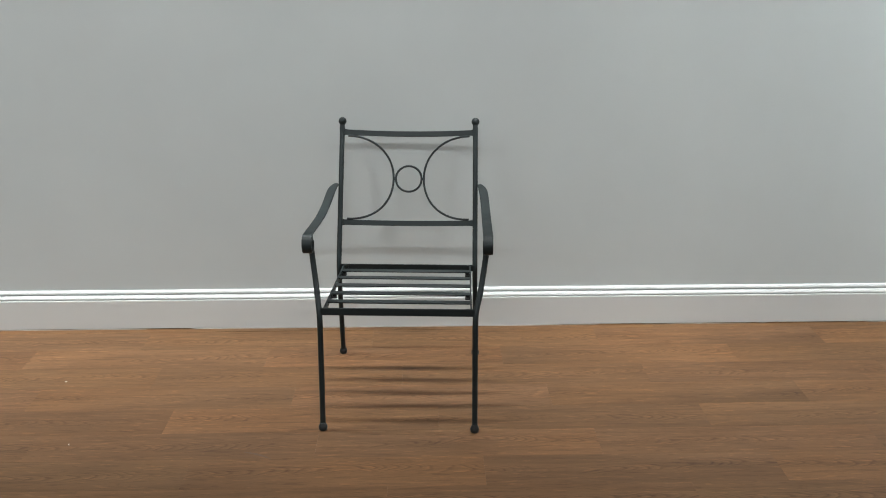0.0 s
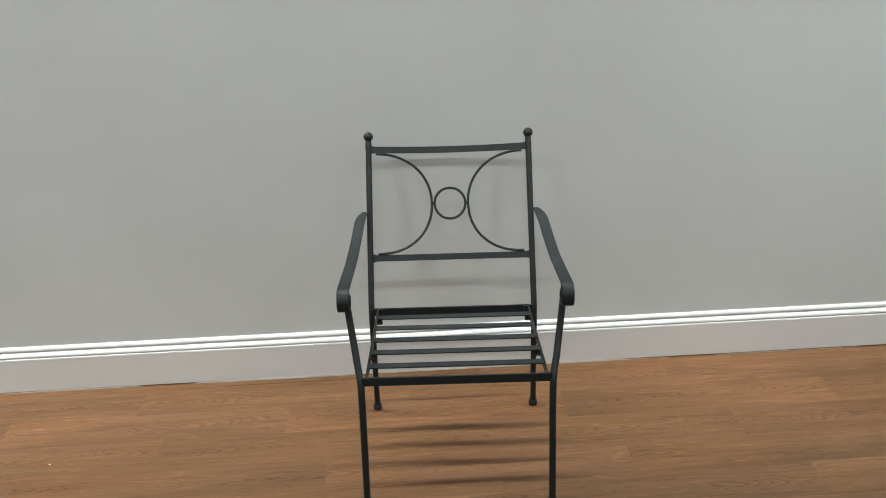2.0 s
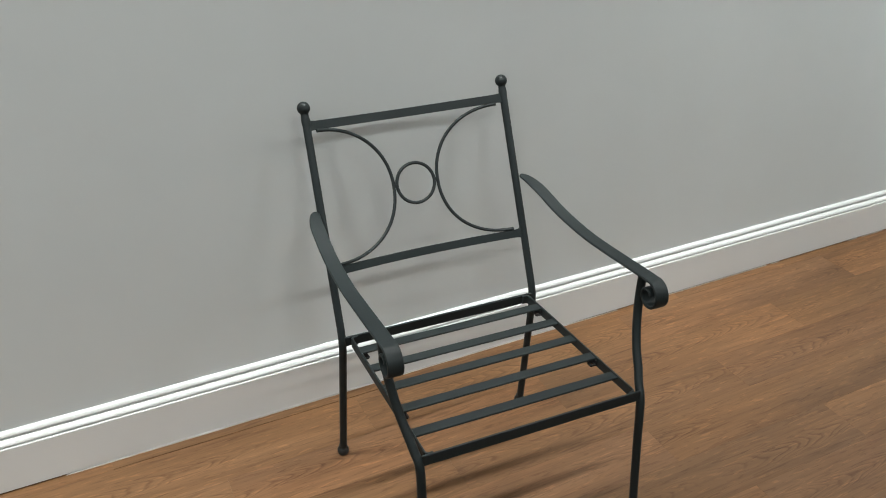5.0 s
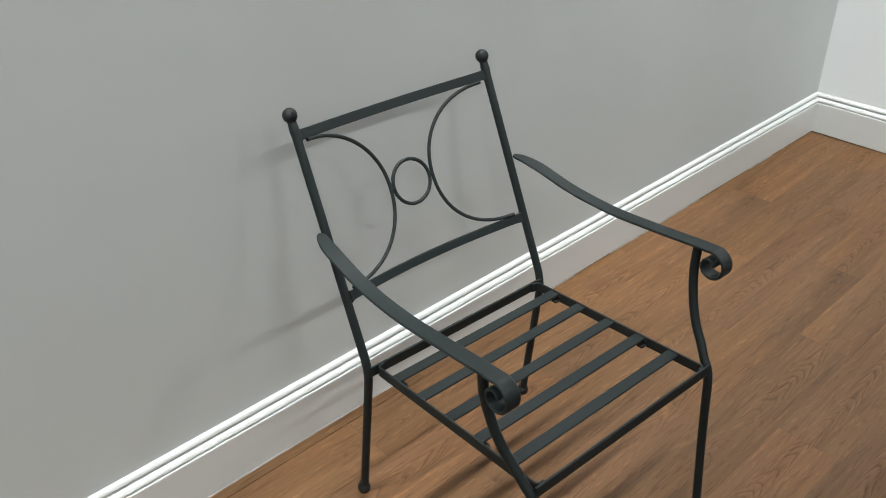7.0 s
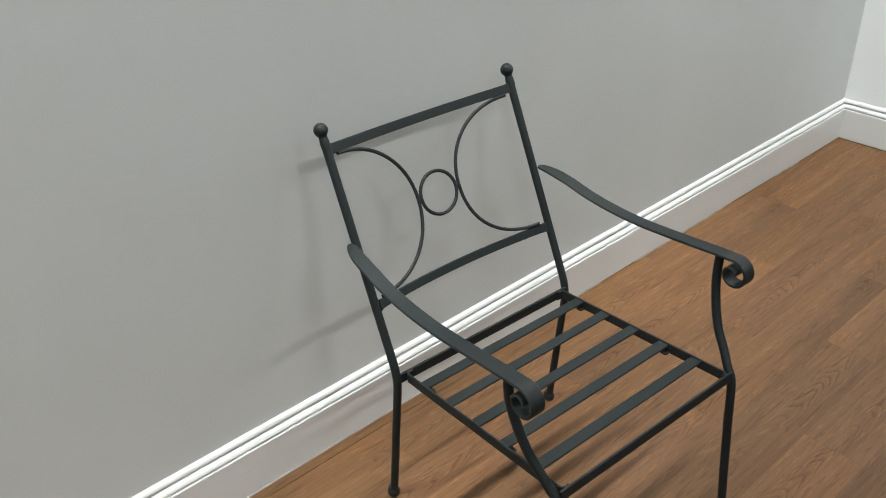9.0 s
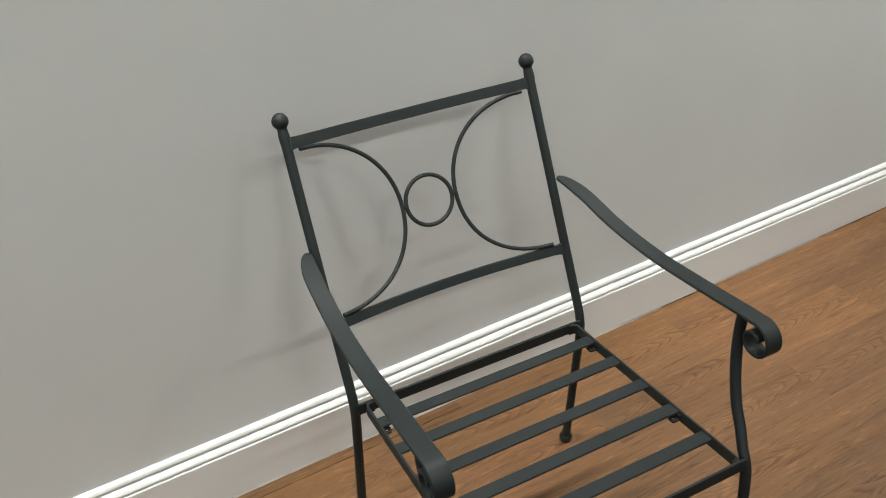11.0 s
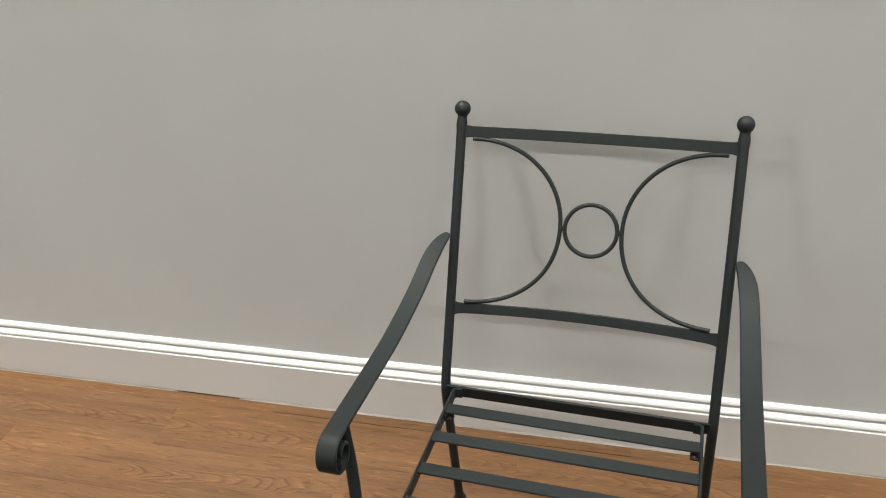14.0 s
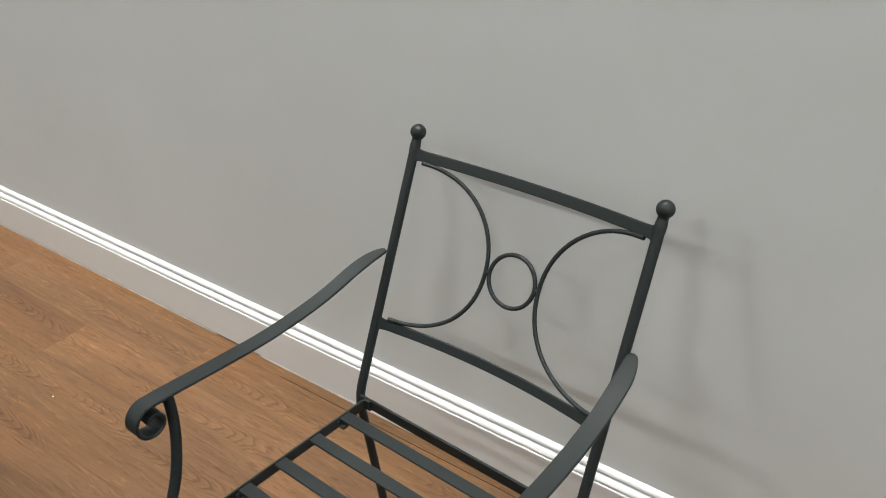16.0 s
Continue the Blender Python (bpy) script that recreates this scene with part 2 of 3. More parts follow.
def rounded(points, radius, steps=5):
    """A polyline whose inner corners are turned with a radius."""
    p = [Vector(q) for q in points]
    out = [p[0]]
    for a, b, c in zip(p, p[1:], p[2:]):
        s, e = b + (a - b).normalized() * radius, b + (c - b).normalized() * radius
        for k in range(steps + 1):
            u = k / steps
            out.append(s * (1 - u) ** 2 + b * 2 * u * (1 - u) + e * u * u)
    out.append(p[-1])
    return out


def sweep(bm, line, section, across, closed=False):
    """Sweeps a section (list of (a, b)) along a line; a runs along the across vector made square to the line, b along the third way."""
    rings = []
    n = len(line)
    for i, p in enumerate(line):
        if closed:
            d = line[(i + 1) % n] - line[i - 1]
        else:
            d = line[min(i + 1, n - 1)] - line[max(i - 1, 0)]
        d.normalize()
        u = across[i] if isinstance(across, list) else across
        u = (u - d * u.dot(d)).normalized()
        w = d.cross(u)
        sec = section[i] if isinstance(section[0][0], tuple) else section
        rings.append([bm.verts.new(p + u * a + w * b) for a, b in sec])
    k = len(rings[0])
    for i in range(n if closed else n - 1):
        r, q = rings[i], rings[(i + 1) % n]
        for j in range(k):
            bm.faces.new((r[j], r[(j + 1) % k], q[(j + 1) % k], q[j]))
    if not closed:
        bm.faces.new(rings[0][::-1])
        bm.faces.new(rings[-1])


def circle(r, k=16):
    return [(r * math.cos(2 * math.pi * i / k), r * math.sin(2 * math.pi * i / k)) for i in range(k)]


def flat(w, h, c=0.0011):
    """A flat bar's section w by h, with eased edges."""
    w, h = w / 2, h / 2
    return [(w - c, -h), (w, -h + c), (w, h - c), (w - c, h), (-w + c, h), (-w, h - c), (-w, -h + c), (-w + c, -h)]


def lathe(bm, profile, m, k=20):
    """Turns a profile of (r, z) about z, then lays it at m."""
    rings = []
    for r, z in profile:
        if r < 1e-6:
            rings.append([bm.verts.new(m @ Vector((0, 0, z)))])
        else:
            rings.append([bm.verts.new(m @ Vector((r * math.cos(2 * math.pi * i / k), r * math.sin(2 * math.pi * i / k), z))) for i in range(k)])
    for a, b in zip(rings, rings[1:]):
        for i in range(k):
            j = (i + 1) % k
            if len(a) == 1:
                bm.faces.new((a[0], b[j], b[i]))
            elif len(b) == 1:
                bm.faces.new((a[i], a[j], b[0]))
            else:
                bm.faces.new((a[i], a[j], b[j], b[i]))
    for ring, flip in ((rings[0], True), (rings[-1], False)):
        if len(ring) > 1:
            bm.faces.new(ring[::-1] if flip else ring)


# ------------------------------------------------------------------ room shell
slab("wall_north", (WEST_X - 0.12, WALL_Y, -0.1), (EAST_X + 0.12, WALL_Y + 0.12, CEIL), wall_paint, "plain grey painted wall with faint roller texture", "wall")
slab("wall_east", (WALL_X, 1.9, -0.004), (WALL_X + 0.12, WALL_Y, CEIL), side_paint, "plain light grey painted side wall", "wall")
slab("wall_far_east", (EAST_X, SOUTH_Y, -0.1), (EAST_X + 0.12, WALL_Y, CEIL), wall_paint, "plain grey painted wall", "wall")
slab("wall_west", (WEST_X - 0.12, SOUTH_Y, -0.1), (WEST_X, WALL_Y, CEIL), wall_paint, "plain grey painted side wall", "wall")
slab("wall_south", (WEST_X - 0.12, SOUTH_Y - 0.12, -0.1), (EAST_X + 0.12, SOUTH_Y, CEIL), wall_paint, "plain grey painted wall", "wall")
slab("ceiling", (WEST_X - 0.12, SOUTH_Y - 0.12, CEIL), (EAST_X + 0.12, WALL_Y + 0.12, CEIL + 0.1), ceiling_paint, "plain grey painted ceiling", "ceiling")
floor = slab("floor", (WEST_X, SOUTH_Y, -0.10), (EAST_X, WALL_Y, -0.006), gap_dark, "brown oak-look vinyl plank floor with long grain", "floor")

# tall moulded baseboard: flat face, small bead, cove and rounded top
BOARD = [(0.0, 0.0036), (0.0217, 0.0036), (0.0225, 0.0046), (0.0225, 0.1284), (0.0221, 0.1300), (0.0208, 0.1312), (0.0095, 0.1314),
         (0.0095, 0.1356), (0.0196, 0.1362), (0.0196, 0.1378), (0.0188, 0.1404), (0.0172, 0.1432), (0.0150, 0.1460), (0.0126, 0.1484), (0.0108, 0.1494), (0.0018, 0.1497),
         (0.0018, 0.1554), (0.0104, 0.1560), (0.0104, 0.1576), (0.0098, 0.1606), (0.0082, 0.1640), (0.0056, 0.1668), (0.0026, 0.1686), (0.0, 0.1692)]
BOARD_DEEP = 0.0225


def baseboard(name, start, end, inward, label):
    bm = bmesh.new()
    along = (Vector(end) - Vector(start)).normalized()
    inward = Vector(inward)
    rings = []
    for p, cut in ((Vector(start), 0), (Vector(end), -1)):
        rings.append([bm.verts.new(p + inward * d + along * (cut * d) + Vector((0, 0, z))) for d, z in BOARD])
    n = len(BOARD)
    for i in range(n):
        bm.faces.new((rings[0][i], rings[0][(i + 1) % n], rings[1][(i + 1) % n], rings[1][i]))
    bm.faces.new(rings[0][::-1])
    bm.faces.new(rings[1])
    ob = finish(name, bm, trim_paint, smooth=False)
    return tagged(ob, label, "baseboard", kind="structure")


baseboard("baseboard_north", (WEST_X, WALL_Y, 0), (WALL_X, WALL_Y, 0), (0, -1, 0), "tall white moulded baseboard along the grey wall")
baseboard("baseboard_east", (WALL_X, 1.9, 0), (WALL_X, WALL_Y, 0), (-1, 0, 0), "tall white moulded baseboard along the side wall")


def caulk(name, start, end, inward, filled, label):
    """A ragged bead of white paint and caulk where the baseboard meets the floor; filled: rows of distance and how full it is there."""
    bm = bmesh.new()
    start, end, inward = Vector(start), Vector(end), Vector(inward)
    length = (end - start).length
    along = (end - start) / length
    n = int(length / 0.008)
    ats, fulls = zip(*filled)
    prev = None
    for k in range(n + 1):
        d = length * k / n
        a = noise.noise(Vector((d * 5.0, 7.1, start.x))) + 0.6 * noise.noise(Vector((d * 23.0, 2.3, start.y)))
        full = float(np.interp(d, ats, fulls))
        s = min(1.0, max(0.0, full + (0.10 + 0.24 * full) * a))
        p = start + along * d
        deep = 0.0003 + 0.0017 * s * (0.8 + 0.5 * noise.noise(Vector((d * 31.0, 1.7, 4.0))))
        tall = 0.0042 * s * s * (3 - 2 * s) - 0.0004
        ring = [bm.verts.new(p - inward * 0.003 + Vector((0, 0, -0.001))), bm.verts.new(p + inward * deep + Vector((0, 0, -0.001))),
                bm.verts.new(p + inward * deep * 0.7 + Vector((0, 0, tall * 0.5))), bm.verts.new(p + inward * deep * 0.2 + Vector((0, 0, tall))),
                bm.verts.new(p - inward * 0.003 + Vector((0, 0, tall)))]
        if prev is not None:
            for i in range(4):
                bm.faces.new((prev[i], prev[i + 1], ring[i + 1], ring[i]))
        prev = ring
    return tagged(finish(name, bm, caulk_grey), label, "trim", kind="structure")


caulk("trim_north", (-2.4, WALL_Y - BOARD_DEEP, 0.0), (WALL_X - BOARD_DEEP, WALL_Y - BOARD_DEEP, 0.0), (0, -1, 0),
      [(0, 0.35), (1.2, 0.35), (1.25, 0.5), (1.51, 0.5), (1.54, 0.0), (1.70, 0.05), (1.73, 0.6), (1.95, 0.75), (2.05, 1.0), (3.15, 1.0), (3.27, 0.2), (5.1, 0.12)],
      "ragged off-white caulk line under the baseboard")
caulk("trim_east", (WALL_X - BOARD_DEEP, 1.9, 0.0), (WALL_X - BOARD_DEEP, WALL_Y - BOARD_DEEP, 0.0), (-1, 0, 0),
      [(0, 0.2), (1.5, 0.15)], "ragged off-white caulk line under the side baseboard")

# ------------------------------------------------------------------ the chair
CHAIR = pose(0.2047, 2.7466, 0, 0, 0, -2.96)
chair = new("patio_armchair")
chair.matrix_world = CHAIR
tagged(chair, "dark green-grey wrought iron patio armchair without cushion on the wood floor", "chair")

TUBE = 0.0093
SEAT_BACK, SEAT_FRONT = Vector((0, 0.2914, 0.3835)), Vector((0, -0.1785, 0.4150))
LEAN = radians(23.0)
UP = Vector((0, math.sin(LEAN), math.cos(LEAN)))
BACKWARD = Vector((0, math.cos(LEAN), -math.sin(LEAN)))
BEND = Vector((0, 0.2914, 0.387))
BOW = 0.037


def post_x(v, side=-1):
    return 0.2516 - 0.0045 * v if side > 0 else 0.2538 - 0.0085 * v


def on_back(x, v, off=0.0):
    """A point of the reclined back: x across, v up along the posts, off behind them."""
    return Vector((x, 0, 0)) + BEND + UP * v + BACKWARD * off


def bow(x):
    return BOW * (1 - (x / 0.243) ** 2)


X = Vector((1, 0, 0))
legs, slats = {}, {}

for side in (-1, 1):
    # rear leg and back post, one bent tube
    bm = bmesh.new()
    line = rounded([(side * 0.2585, 0.3400, 0.018), (side * (0.2520 if side > 0 else 0.2540), 0.2914, 0.387), on_back(side * post_x(0.52, side), 0.522)], 0.035)
    sweep(bm, line, circle(TUBE), X)
    post = part("back_post", bm, iron, chair)
    # ball finial with its neck
    bm = bmesh.new()
    ball = [(0.0150 * math.cos(a), 0.0265 + 0.0150 * math.sin(a)) for a in (radians(d) for d in range(-50, 90, 10))]
    m = Matrix.Translation(on_back(side * post_x(0.52, side), 0.5175)) @ UP.to_track_quat("Z", "Y").to_matrix().to_4x4()
    lathe(bm, [(0.0092, -0.016), (0.0099, -0.010), (0.0103, -0.004), (0.0102, 0.000), (0.0098, 0.004), (0.0092, 0.0085), (0.0088, 0.0125)] + ball + [(0, 0.0415)], m)
    part("ball_finial", bm, iron, post)
    # front leg that runs on as the arm's support
    bm = bmesh.new()
    out = 0.002 if side > 0 else 0.0
    leg = spline([(side * 0.2515, -0.2108, 0.018), (side * 0.2505, -0.1985, 0.155), (side * 0.2495, -0.1872, 0.295), (side * 0.2495, -0.1790, 0.395),
                  (side * 0.2545, -0.1600, 0.429), (side * (0.2595 + out), -0.1430, 0.455), (side * (0.2655 + out), -0.1225, 0.485), (side * (0.2710 + out), -0.1075, 0.517),
                  (side * (0.2755 + out), -0.0975, 0.548), (side * (0.2795 + out), -0.0900, 0.580), (side * (0.2825 + out), -0.0865, 0.612), (side * (0.2840 + out), -0.0865, 0.648)], 6)
    sweep(bm, leg, circle(TUBE), X)
    legs[side] = (part("front_leg", bm, iron, chair), post)
    # arm: flat bar, its rear end tapered on to the post, its front end rolled into a scroll
    bm = bmesh.new()
    top = [(0.2650, 0.4120, 0.6735), (0.2700, 0.3960, 0.6725), (0.2760, 0.3700, 0.6685), (0.2800, 0.3300, 0.6612), (0.2825, 0.2670, 0.6475),
           (0.2840, 0.2000, 0.6402), (0.2845, 0.1210, 0.6385), (0.2845, 0.0440, 0.6435), (0.2845, -0.0270, 0.6498), (0.2845, -0.0810, 0.6550), (0.2845, -0.1080, 0.6570)]
    line = spline(top, 5)
    cy, cz, r0 = -0.1240, 0.6260, 0.0330
    turns = 26
    for k in range(turns + 1):
        a = radians(70 + 450 * k / turns)
        r = r0 - 0.0245 * (k / turns) ** 1.22
        line.append(Vector((0.2845, cy + math.cos(a) * r, cz + math.sin(a) * r)))
    out = 0.0015 if side > 0 else -0.0015
    line = [Vector((side * (p.x + out * min(1.0, max(0.0, (0.40 - p.y) / 0.1))), p.y - 0.0025, p.z - 0.003)) for p in line]
    secs = []
    for i, p in enumerate(line):
        w = 0.0315
        if i < 13:
            w = 0.0315 * (0.30 + 0.70 * min(1.0, i / 12) ** 0.55)
        secs.append(tuple(flat(w, 0.006, 0.0016)))
    sweep(bm, line, secs, X)
    part("armrest", bm, iron, chair)
    # arcs of round rod in the back, their ends flat on the rails
    bm = bmesh.new()
    rod = []
    for k in range(41):
        a = radians(-90 + 180 * k / 40)
        # a little fuller than an ellipse, most of all below
        full = 0.935 if a < 0 else 0.97
        x, v = 0.2220 - 0.1650 * max(math.cos(a), 0.0) ** full, 0.3338 + 0.1562 * math.copysign(abs(math.sin(a)) ** full, a)
        rod.append(on_back(side * x, v, bow(x) - 0.001))
    for at, v in ((0, 0.1776), (len(rod), 0.4900)):
        rod.insert(at, on_back(side * 0.2275, v, bow(0.2275) - 0.001))
    sweep(bm, rod, circle(0.0041, 10), BACKWARD)
    part("back_arc", bm, iron, chair)

# bowed flat rails of the back
for name, v, h in (("top_rail", 0.5030, 0.0205), ("middle_rail", 0.1640, 0.0200)):
    bm = bmesh.new()
    line = []
    for k in range(33):
        x = 0.2440 * math.copysign(1 - (1 - abs(k / 16 - 1)) ** 1.3, k / 16 - 1)
        line.append(on_back(x, v, bow(x)))
    # the ends are flared by the welds at the posts
    secs = [tuple(flat(h * (1.0 + 0.30 * max(0.0, (abs(p.x) - 0.2300) / 0.0140) ** 2), 0.0055 + 0.004 * max(0.0, (abs(p.x) - 0.2300) / 0.0140) ** 2)) for p in line]
    sweep(bm, line, secs, UP)
    part(name, bm, iron, chair)

# ring between the arcs
bm = bmesh.new()
ring = [on_back(0.0485 * math.cos(2 * math.pi * k / 48), 0.3325 + 0.0485 * math.sin(2 * math.pi * k / 48), bow(0.0485 * math.cos(2 * math.pi * k / 48)) - 0.001) for k in range(48)]
sweep(bm, ring, circle(0.0041, 10), BACKWARD, closed=True)
welded = part("back_ring", bm, iron, chair)
for side in (-1, 1):
    bm = bmesh.new()
    bead = [(0.0040 * math.cos(radians(d)), 0.0052 * math.sin(radians(d))) for d in range(-75, 90, 15)]
    m = Matrix.Translation(on_back(side * 0.0530, 0.3330, bow(0.053) - 0.001)) @ UP.to_track_quat("Z", "Y").to_matrix().to_4x4()
    lathe(bm, [(0, -0.0052)] + bead + [(0, 0.0052)], m, 10)
    part("weld_bead", bm, iron, welded)


def on_seat(x, y, down=0.0):
    """A point of the seat, which falls a little to the back; down is below its middle line."""
    s = (y - SEAT_FRONT.y) / (SEAT_BACK.y - SEAT_FRONT.y)
    p = SEAT_FRONT.lerp(SEAT_BACK, s)
    return Vector((x, y, p.z - down))


# seat frame: flat bars on edge, welded between the legs
BAR = flat(0.0250, 0.0055)
UPRIGHT = Vector((0, 0, 1))
for name, y, half in (("front_rail", SEAT_FRONT.y, 0.2450), ("rear_rail", SEAT_BACK.y, 0.2490)):
    bm = bmesh.new()
    sweep(bm, [on_seat(-half + 2 * half * k / 8, y) for k in range(9)], BAR, UPRIGHT)
    part(name, bm, iron, chair)
for side in (-1, 1):
    bm = bmesh.new()
    # a side rail turns into the front and rear rails with small bends
    line = rounded([on_seat(side * 0.2200, SEAT_FRONT.y + 0.0052), on_seat(side * 0.2355, SEAT_FRONT.y + 0.0052),
                    on_seat(side * 0.2340, SEAT_BACK.y - 0.0052), on_seat(side * 0.2185, SEAT_BACK.y - 0.0052)], 0.009)
    sweep(bm, line, flat(0.0235, 0.0050), UPRIGHT)
    part("side_rail", bm, iron, chair)

SLATS = (0.2280, 0.1480, 0.0640, -0.0180, -0.1020)
for y in SLATS:
    bm = bmesh.new()
    tilt = Vector((0, 1, (SEAT_BACK.z - SEAT_FRONT.z) / (SEAT_BACK.y - SEAT_FRONT.y)))
    line = [on_seat(-0.2325 + 0.465 * k / 8, y, -0.0070) for k in range(9)]
    sweep(bm, line, flat(0.0262, 0.0050), tilt)
    slats[y] = part("seat_slat", bm, iron, chair)

# small brackets under two of the slats, tucked against the side rail, each with a bolt hole
for y in (SLATS[0], SLATS[3]):
    for side in (-1, 1):
        bm = bmesh.new()
        c = on_seat(side * 0.2235, y - 0.0120, 0.0050)
        k = 16
        loops = []
        for dz in (0.0015, -0.0015):
            outer, inner = [], []
            for i in range(k):
                a = 2 * math.pi * (i + 0.5) / k
                ca, sa = math.cos(a), math.sin(a)
                q = 0.0082 / max(abs(ca), abs(sa))
                outer.append(bm.verts.new(c + Vector((ca * q, sa * q, dz))))
                inner.append(bm.verts.new(c + Vector((ca * 0.0027, sa * 0.0027, dz))))
            loops.append((outer, inner))
        for i in range(k):
            j = (i + 1) % k
            (o1, i1), (o2, i2) = loops
            bm.faces.new((o1[i], o1[j], i1[j], i1[i]))
            bm.faces.new((o2[i], i2[i], i2[j], o2[j]))
            bm.faces.new((o1[i], o2[i], o2[j], o1[j]))
            bm.faces.new((i1[i], i1[j], i2[j], i2[i]))
        # the turned-up lip that is welded to the rail and the tab that holds the slat
        x0 = side * 0.2290
        box(bm, (min(x0, x0 + side * 0.003), c.y - 0.0082, c.z - 0.0015), (max(x0, x0 + side * 0.003), c.y + 0.0082, c.z + 0.0105))
        box(bm, (c.x - 0.0070, c.y + 0.0060, c.z + 0.0015), (c.x + 0.0070, c.y + 0.0082, c.z + 0.0085))
        part("seat_bracket", bm, black_iron, slats[y], "small black bracket with a bolt hole")

# turned foot caps
for x, y in ((-0.2515, -0.2121), (0.2515, -0.2121), (-0.2588, 0.3424), (0.2588, 0.3424)):
    bm = bmesh.new()
    lathe(bm, [(0.0105, 0.0), (0.0128, 0.0015), (0.0145, 0.0055), (0.0150, 0.0110), (0.0145, 0.0160), (0.0125, 0.0200), (0.0108, 0.0225), (0.0104, 0.0270), (0.0093, 0.0275)],
          Matrix.Translation((x, y, 0.0)))
    part("foot_cap", bm, foot_black, legs[1 if x > 0 else -1][0 if y < 0 else 1], "dark rounded foot cap")

# ------------------------------------------------------------------ small things
def crumb(name, x, y, size, mat, label, category, seed):
    rnd = random.Random(seed)
    bm = bmesh.new()
    bmesh.ops.create_icosphere(bm, subdivisions=2, radius=1)
    for v in bm.verts:
        v.co *= rnd.uniform(0.7, 1.1)
        v.co = Vector((v.co.x * size[0], v.co.y * size[1], (v.co.z + 0.75) * size[2]))
        v.co.z = max(v.co.z, 0.0)
    ob = finish(name, bm, mat)
    ob.location = (x, y, 0.0)
    return tagged(ob, label, category, "crumbs on the floor")


plaster = painted("white_plaster_crumb", (0.48, 0.46, 0.42), 0.8)
crumb("plaster_crumb", -1.0362, 2.8938, (0.0040, 0.0020, 0.0018), plaster, "tiny white plaster crumb on the wood floor", "debris", 3)
crumb("plaster_crumb", -0.8680, 2.4770, (0.0022, 0.0028, 0.0018), plaster, "tiny white plaster crumb on the wood floor", "debris", 5)

scuff_brown = painted("brown_scuff", (0.075, 0.042, 0.024), 0.6)
dry_brown = painted("brown_crumb", (0.05, 0.035, 0.025), 0.8)
crumb("dirt_crumb", -1.0634, 2.8928, (0.0026, 0.0020, 0.0014), dry_brown, "tiny dark brown dirt crumb on the wood floor", "debris", 9)

# dark scuff, a thin smear that lies on the floor
bm = bmesh.new()
rnd = random.Random(8)
upper, lower = [], []
for k in range(15):
    s = k / 14
    x, y = -0.295 + 0.095 * s, 2.419 - 0.040 * s ** 1.6
    w = 0.0055 * math.sin(math.pi * min(1, s * 0.9 + 0.08)) * rnd.uniform(0.55, 1.2)
    upper.append(bm.verts.new((x, y + w, 0.0004)))
    lower.append(bm.verts.new((x, y - w, 0.0004)))
for k in range(14):
    bm.faces.new((lower[k], lower[k + 1], upper[k + 1], upper[k]))
tagged(finish("scuff_mark", bm, scuff_brown), "thin dark brown scuff mark on the wood floor", "scuff")

# pinhole in the wall
bm = bmesh.new()
lathe(bm, [(0.0024, 0.0), (0.0020, 0.0006), (0.0, 0.0007)], pose(-1.606, WALL_Y, 0.700, 90, 0, 0), 10)
tagged(finish("nail_hole", bm, gap_dark), "tiny dark nail hole in the grey wall", "hole")

# ------------------------------------------------------------------ floor planks
PITCH, LONG = 0.1520, 0.9144
JOINTS = {0: -0.583, 1: -1.756, 2: -1.245, 3: -0.715, 4: -0.187, 5: -0.587, 6: -0.070, 7: -0.451}
# tone of the planks that stand out, by row and by place after the joint; from row 3 on, places 1 and 2 are darkened for
# the dimmer light on the right; the two rows along the wall are made paler
TONES_AND_SHADE = {(2, -1): 0.84, (2, 0): 1.07, (2, 1): 1.03, (3, 0): 0.92, (3, 1): 0.94, (3, 2): 0.92, (4, -1): 0.92, (4, 0): 1.01, (4, 1): 0.91, (5, -1): 0.82, (5, 0): 1.01, (5, 1): 0.92,
         (6, -1): 0.94, (6, 0): 0.99, (6, 1): 0.91, (7, 0): 0.96, (7, 1): 0.91}
LINE = 3.295


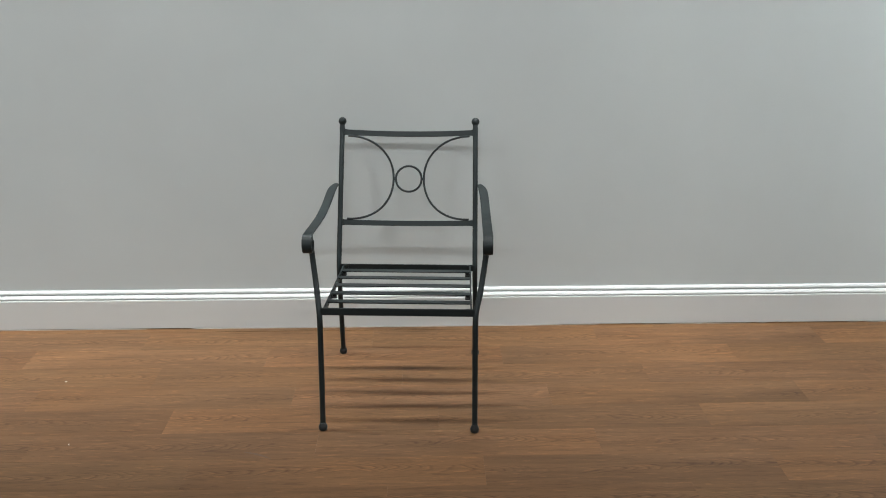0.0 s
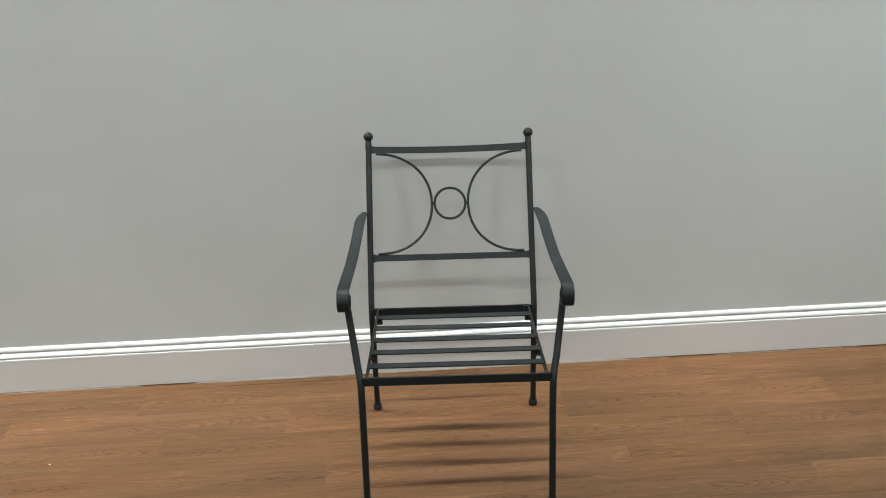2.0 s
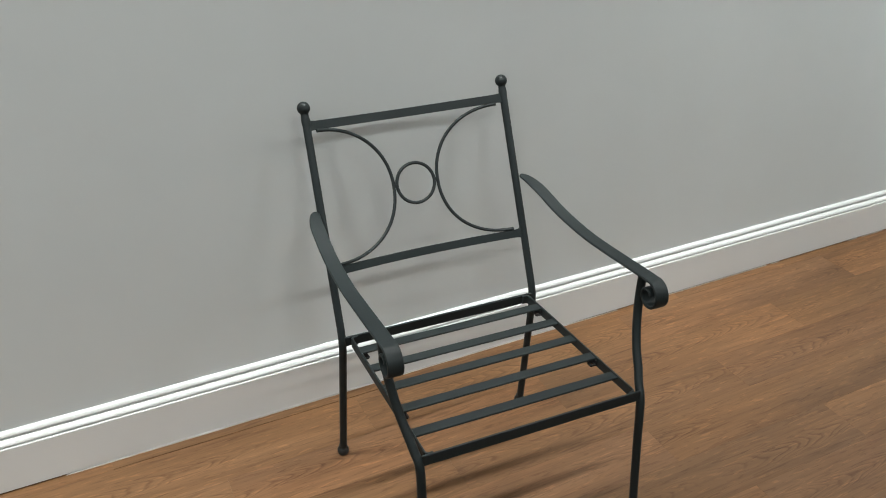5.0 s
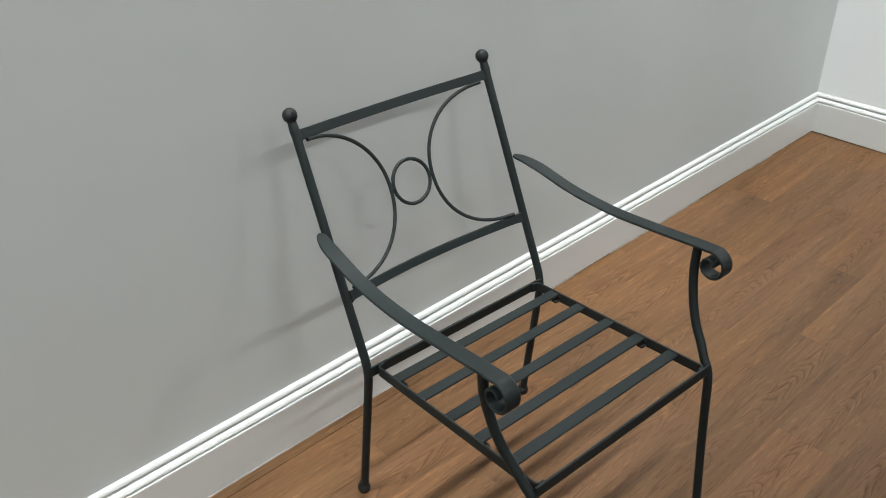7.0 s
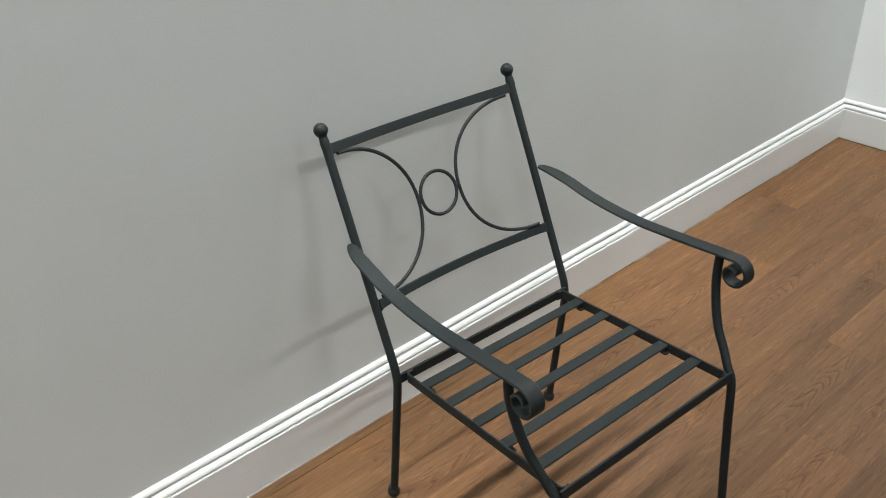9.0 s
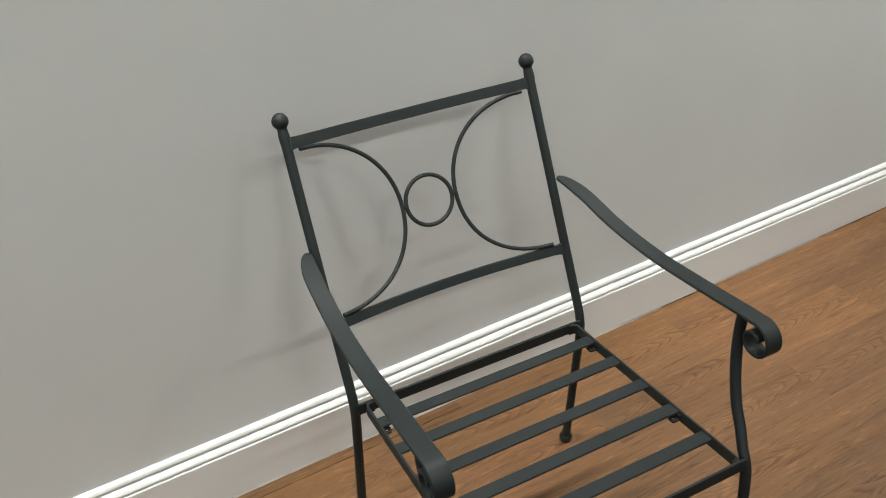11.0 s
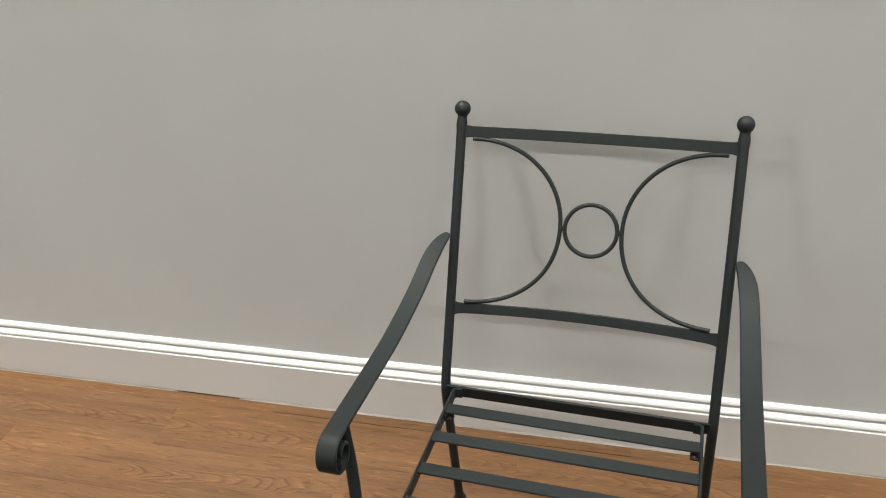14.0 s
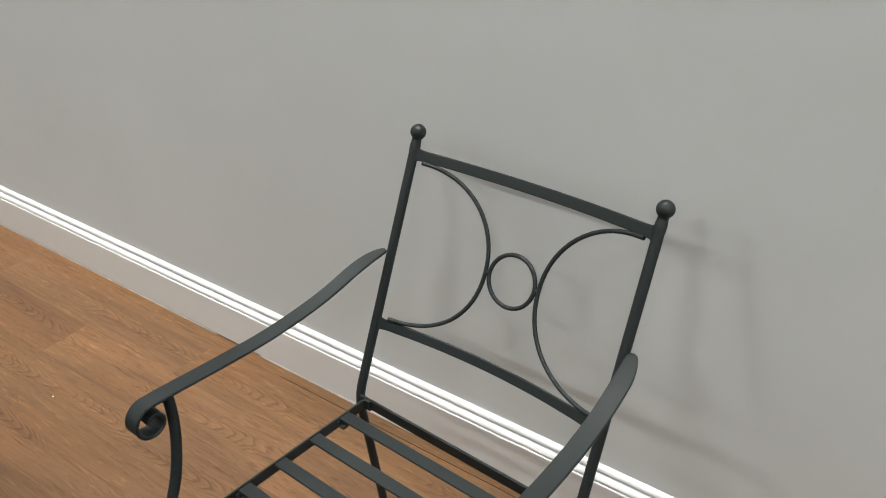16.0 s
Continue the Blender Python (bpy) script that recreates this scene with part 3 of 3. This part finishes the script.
def plank_mesh(length, width):
    c, gap = 0.0002, 0.00003
    bm = bmesh.new()
    lo = [(0 + gap, 0 + gap), (length - gap, 0 + gap), (length - gap, width - gap), (0 + gap, width - gap)]
    hi = [(0 + c, 0 + c), (length - c, 0 + c), (length - c, width - c), (0 + c, width - c)]
    rings = [[bm.verts.new((x, y, z)) for x, y in ring] for ring, z in ((lo, -0.006), (lo, -0.0003), (hi, 0.0))]
    for a, b in zip(rings, rings[1:]):
        for i in range(4):
            bm.faces.new((a[i], a[(i + 1) % 4], b[(i + 1) % 4], b[i]))
    bm.faces.new(rings[-1])
    bm.faces.new(rings[0][::-1])
    bmesh.ops.recalc_face_normals(bm, faces=bm.faces)
    me = bpy.data.meshes.new("plank")
    bm.to_mesh(me)
    bm.free()
    me.materials.append(vinyl)
    return me


meshes = {}
rest = bmesh.new()
rnd = random.Random(11)
row = 0
while True:
    y1 = min(LINE + PITCH - row * PITCH, WALL_Y) + (0.0080 if row == 1 else 0.0)
    y0 = LINE - row * PITCH + (0.0080 if row == 0 else 0.0)
    if y1 <= SOUTH_Y:
        break
    y0 = max(y0, SOUTH_Y)
    joint = JOINTS.get(row, rnd.uniform(-0.9, 0.0))
    x = joint - LONG * math.ceil((joint - WEST_X) / LONG)
    while x < EAST_X:
        xa, xb = max(x, WEST_X), min(x + LONG, EAST_X)
        place = round((x - joint) / LONG)
        x += LONG
        if xb - xa < 0.01:
            continue
        # the cut strips along the wall stand a little open
        ya = y0 + (0.0019 if -0.6 < xa < 0.3 else 0.0002) if row == 0 else y0
        key = (round(xb - xa, 4), round(y1 - ya, 4))
        if key not in meshes:
            meshes[key] = plank_mesh(*key)
        if y0 > 0.3 and -4.2 < xb and xa < WALL_X:
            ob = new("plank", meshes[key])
            # the brighter light along the wall is put into its two rows' colour
            tone = TONES_AND_SHADE.get((row, place), rnd.uniform(0.915, 0.955)) * (1.17 if row < 2 else 1.0)
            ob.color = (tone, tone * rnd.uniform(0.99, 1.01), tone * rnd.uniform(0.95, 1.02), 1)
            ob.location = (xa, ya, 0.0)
            ob.parent = floor
        else:
            done = len(rest.verts)
            rest.from_mesh(meshes[key])
            rest.verts.ensure_lookup_table()
            for v in rest.verts[done:]:
                v.co += Vector((xa, ya, 0.0))
    row += 1
more = finish("planks", rest, vinyl, floor, smooth=False)
tagged(more, kind="stuff")
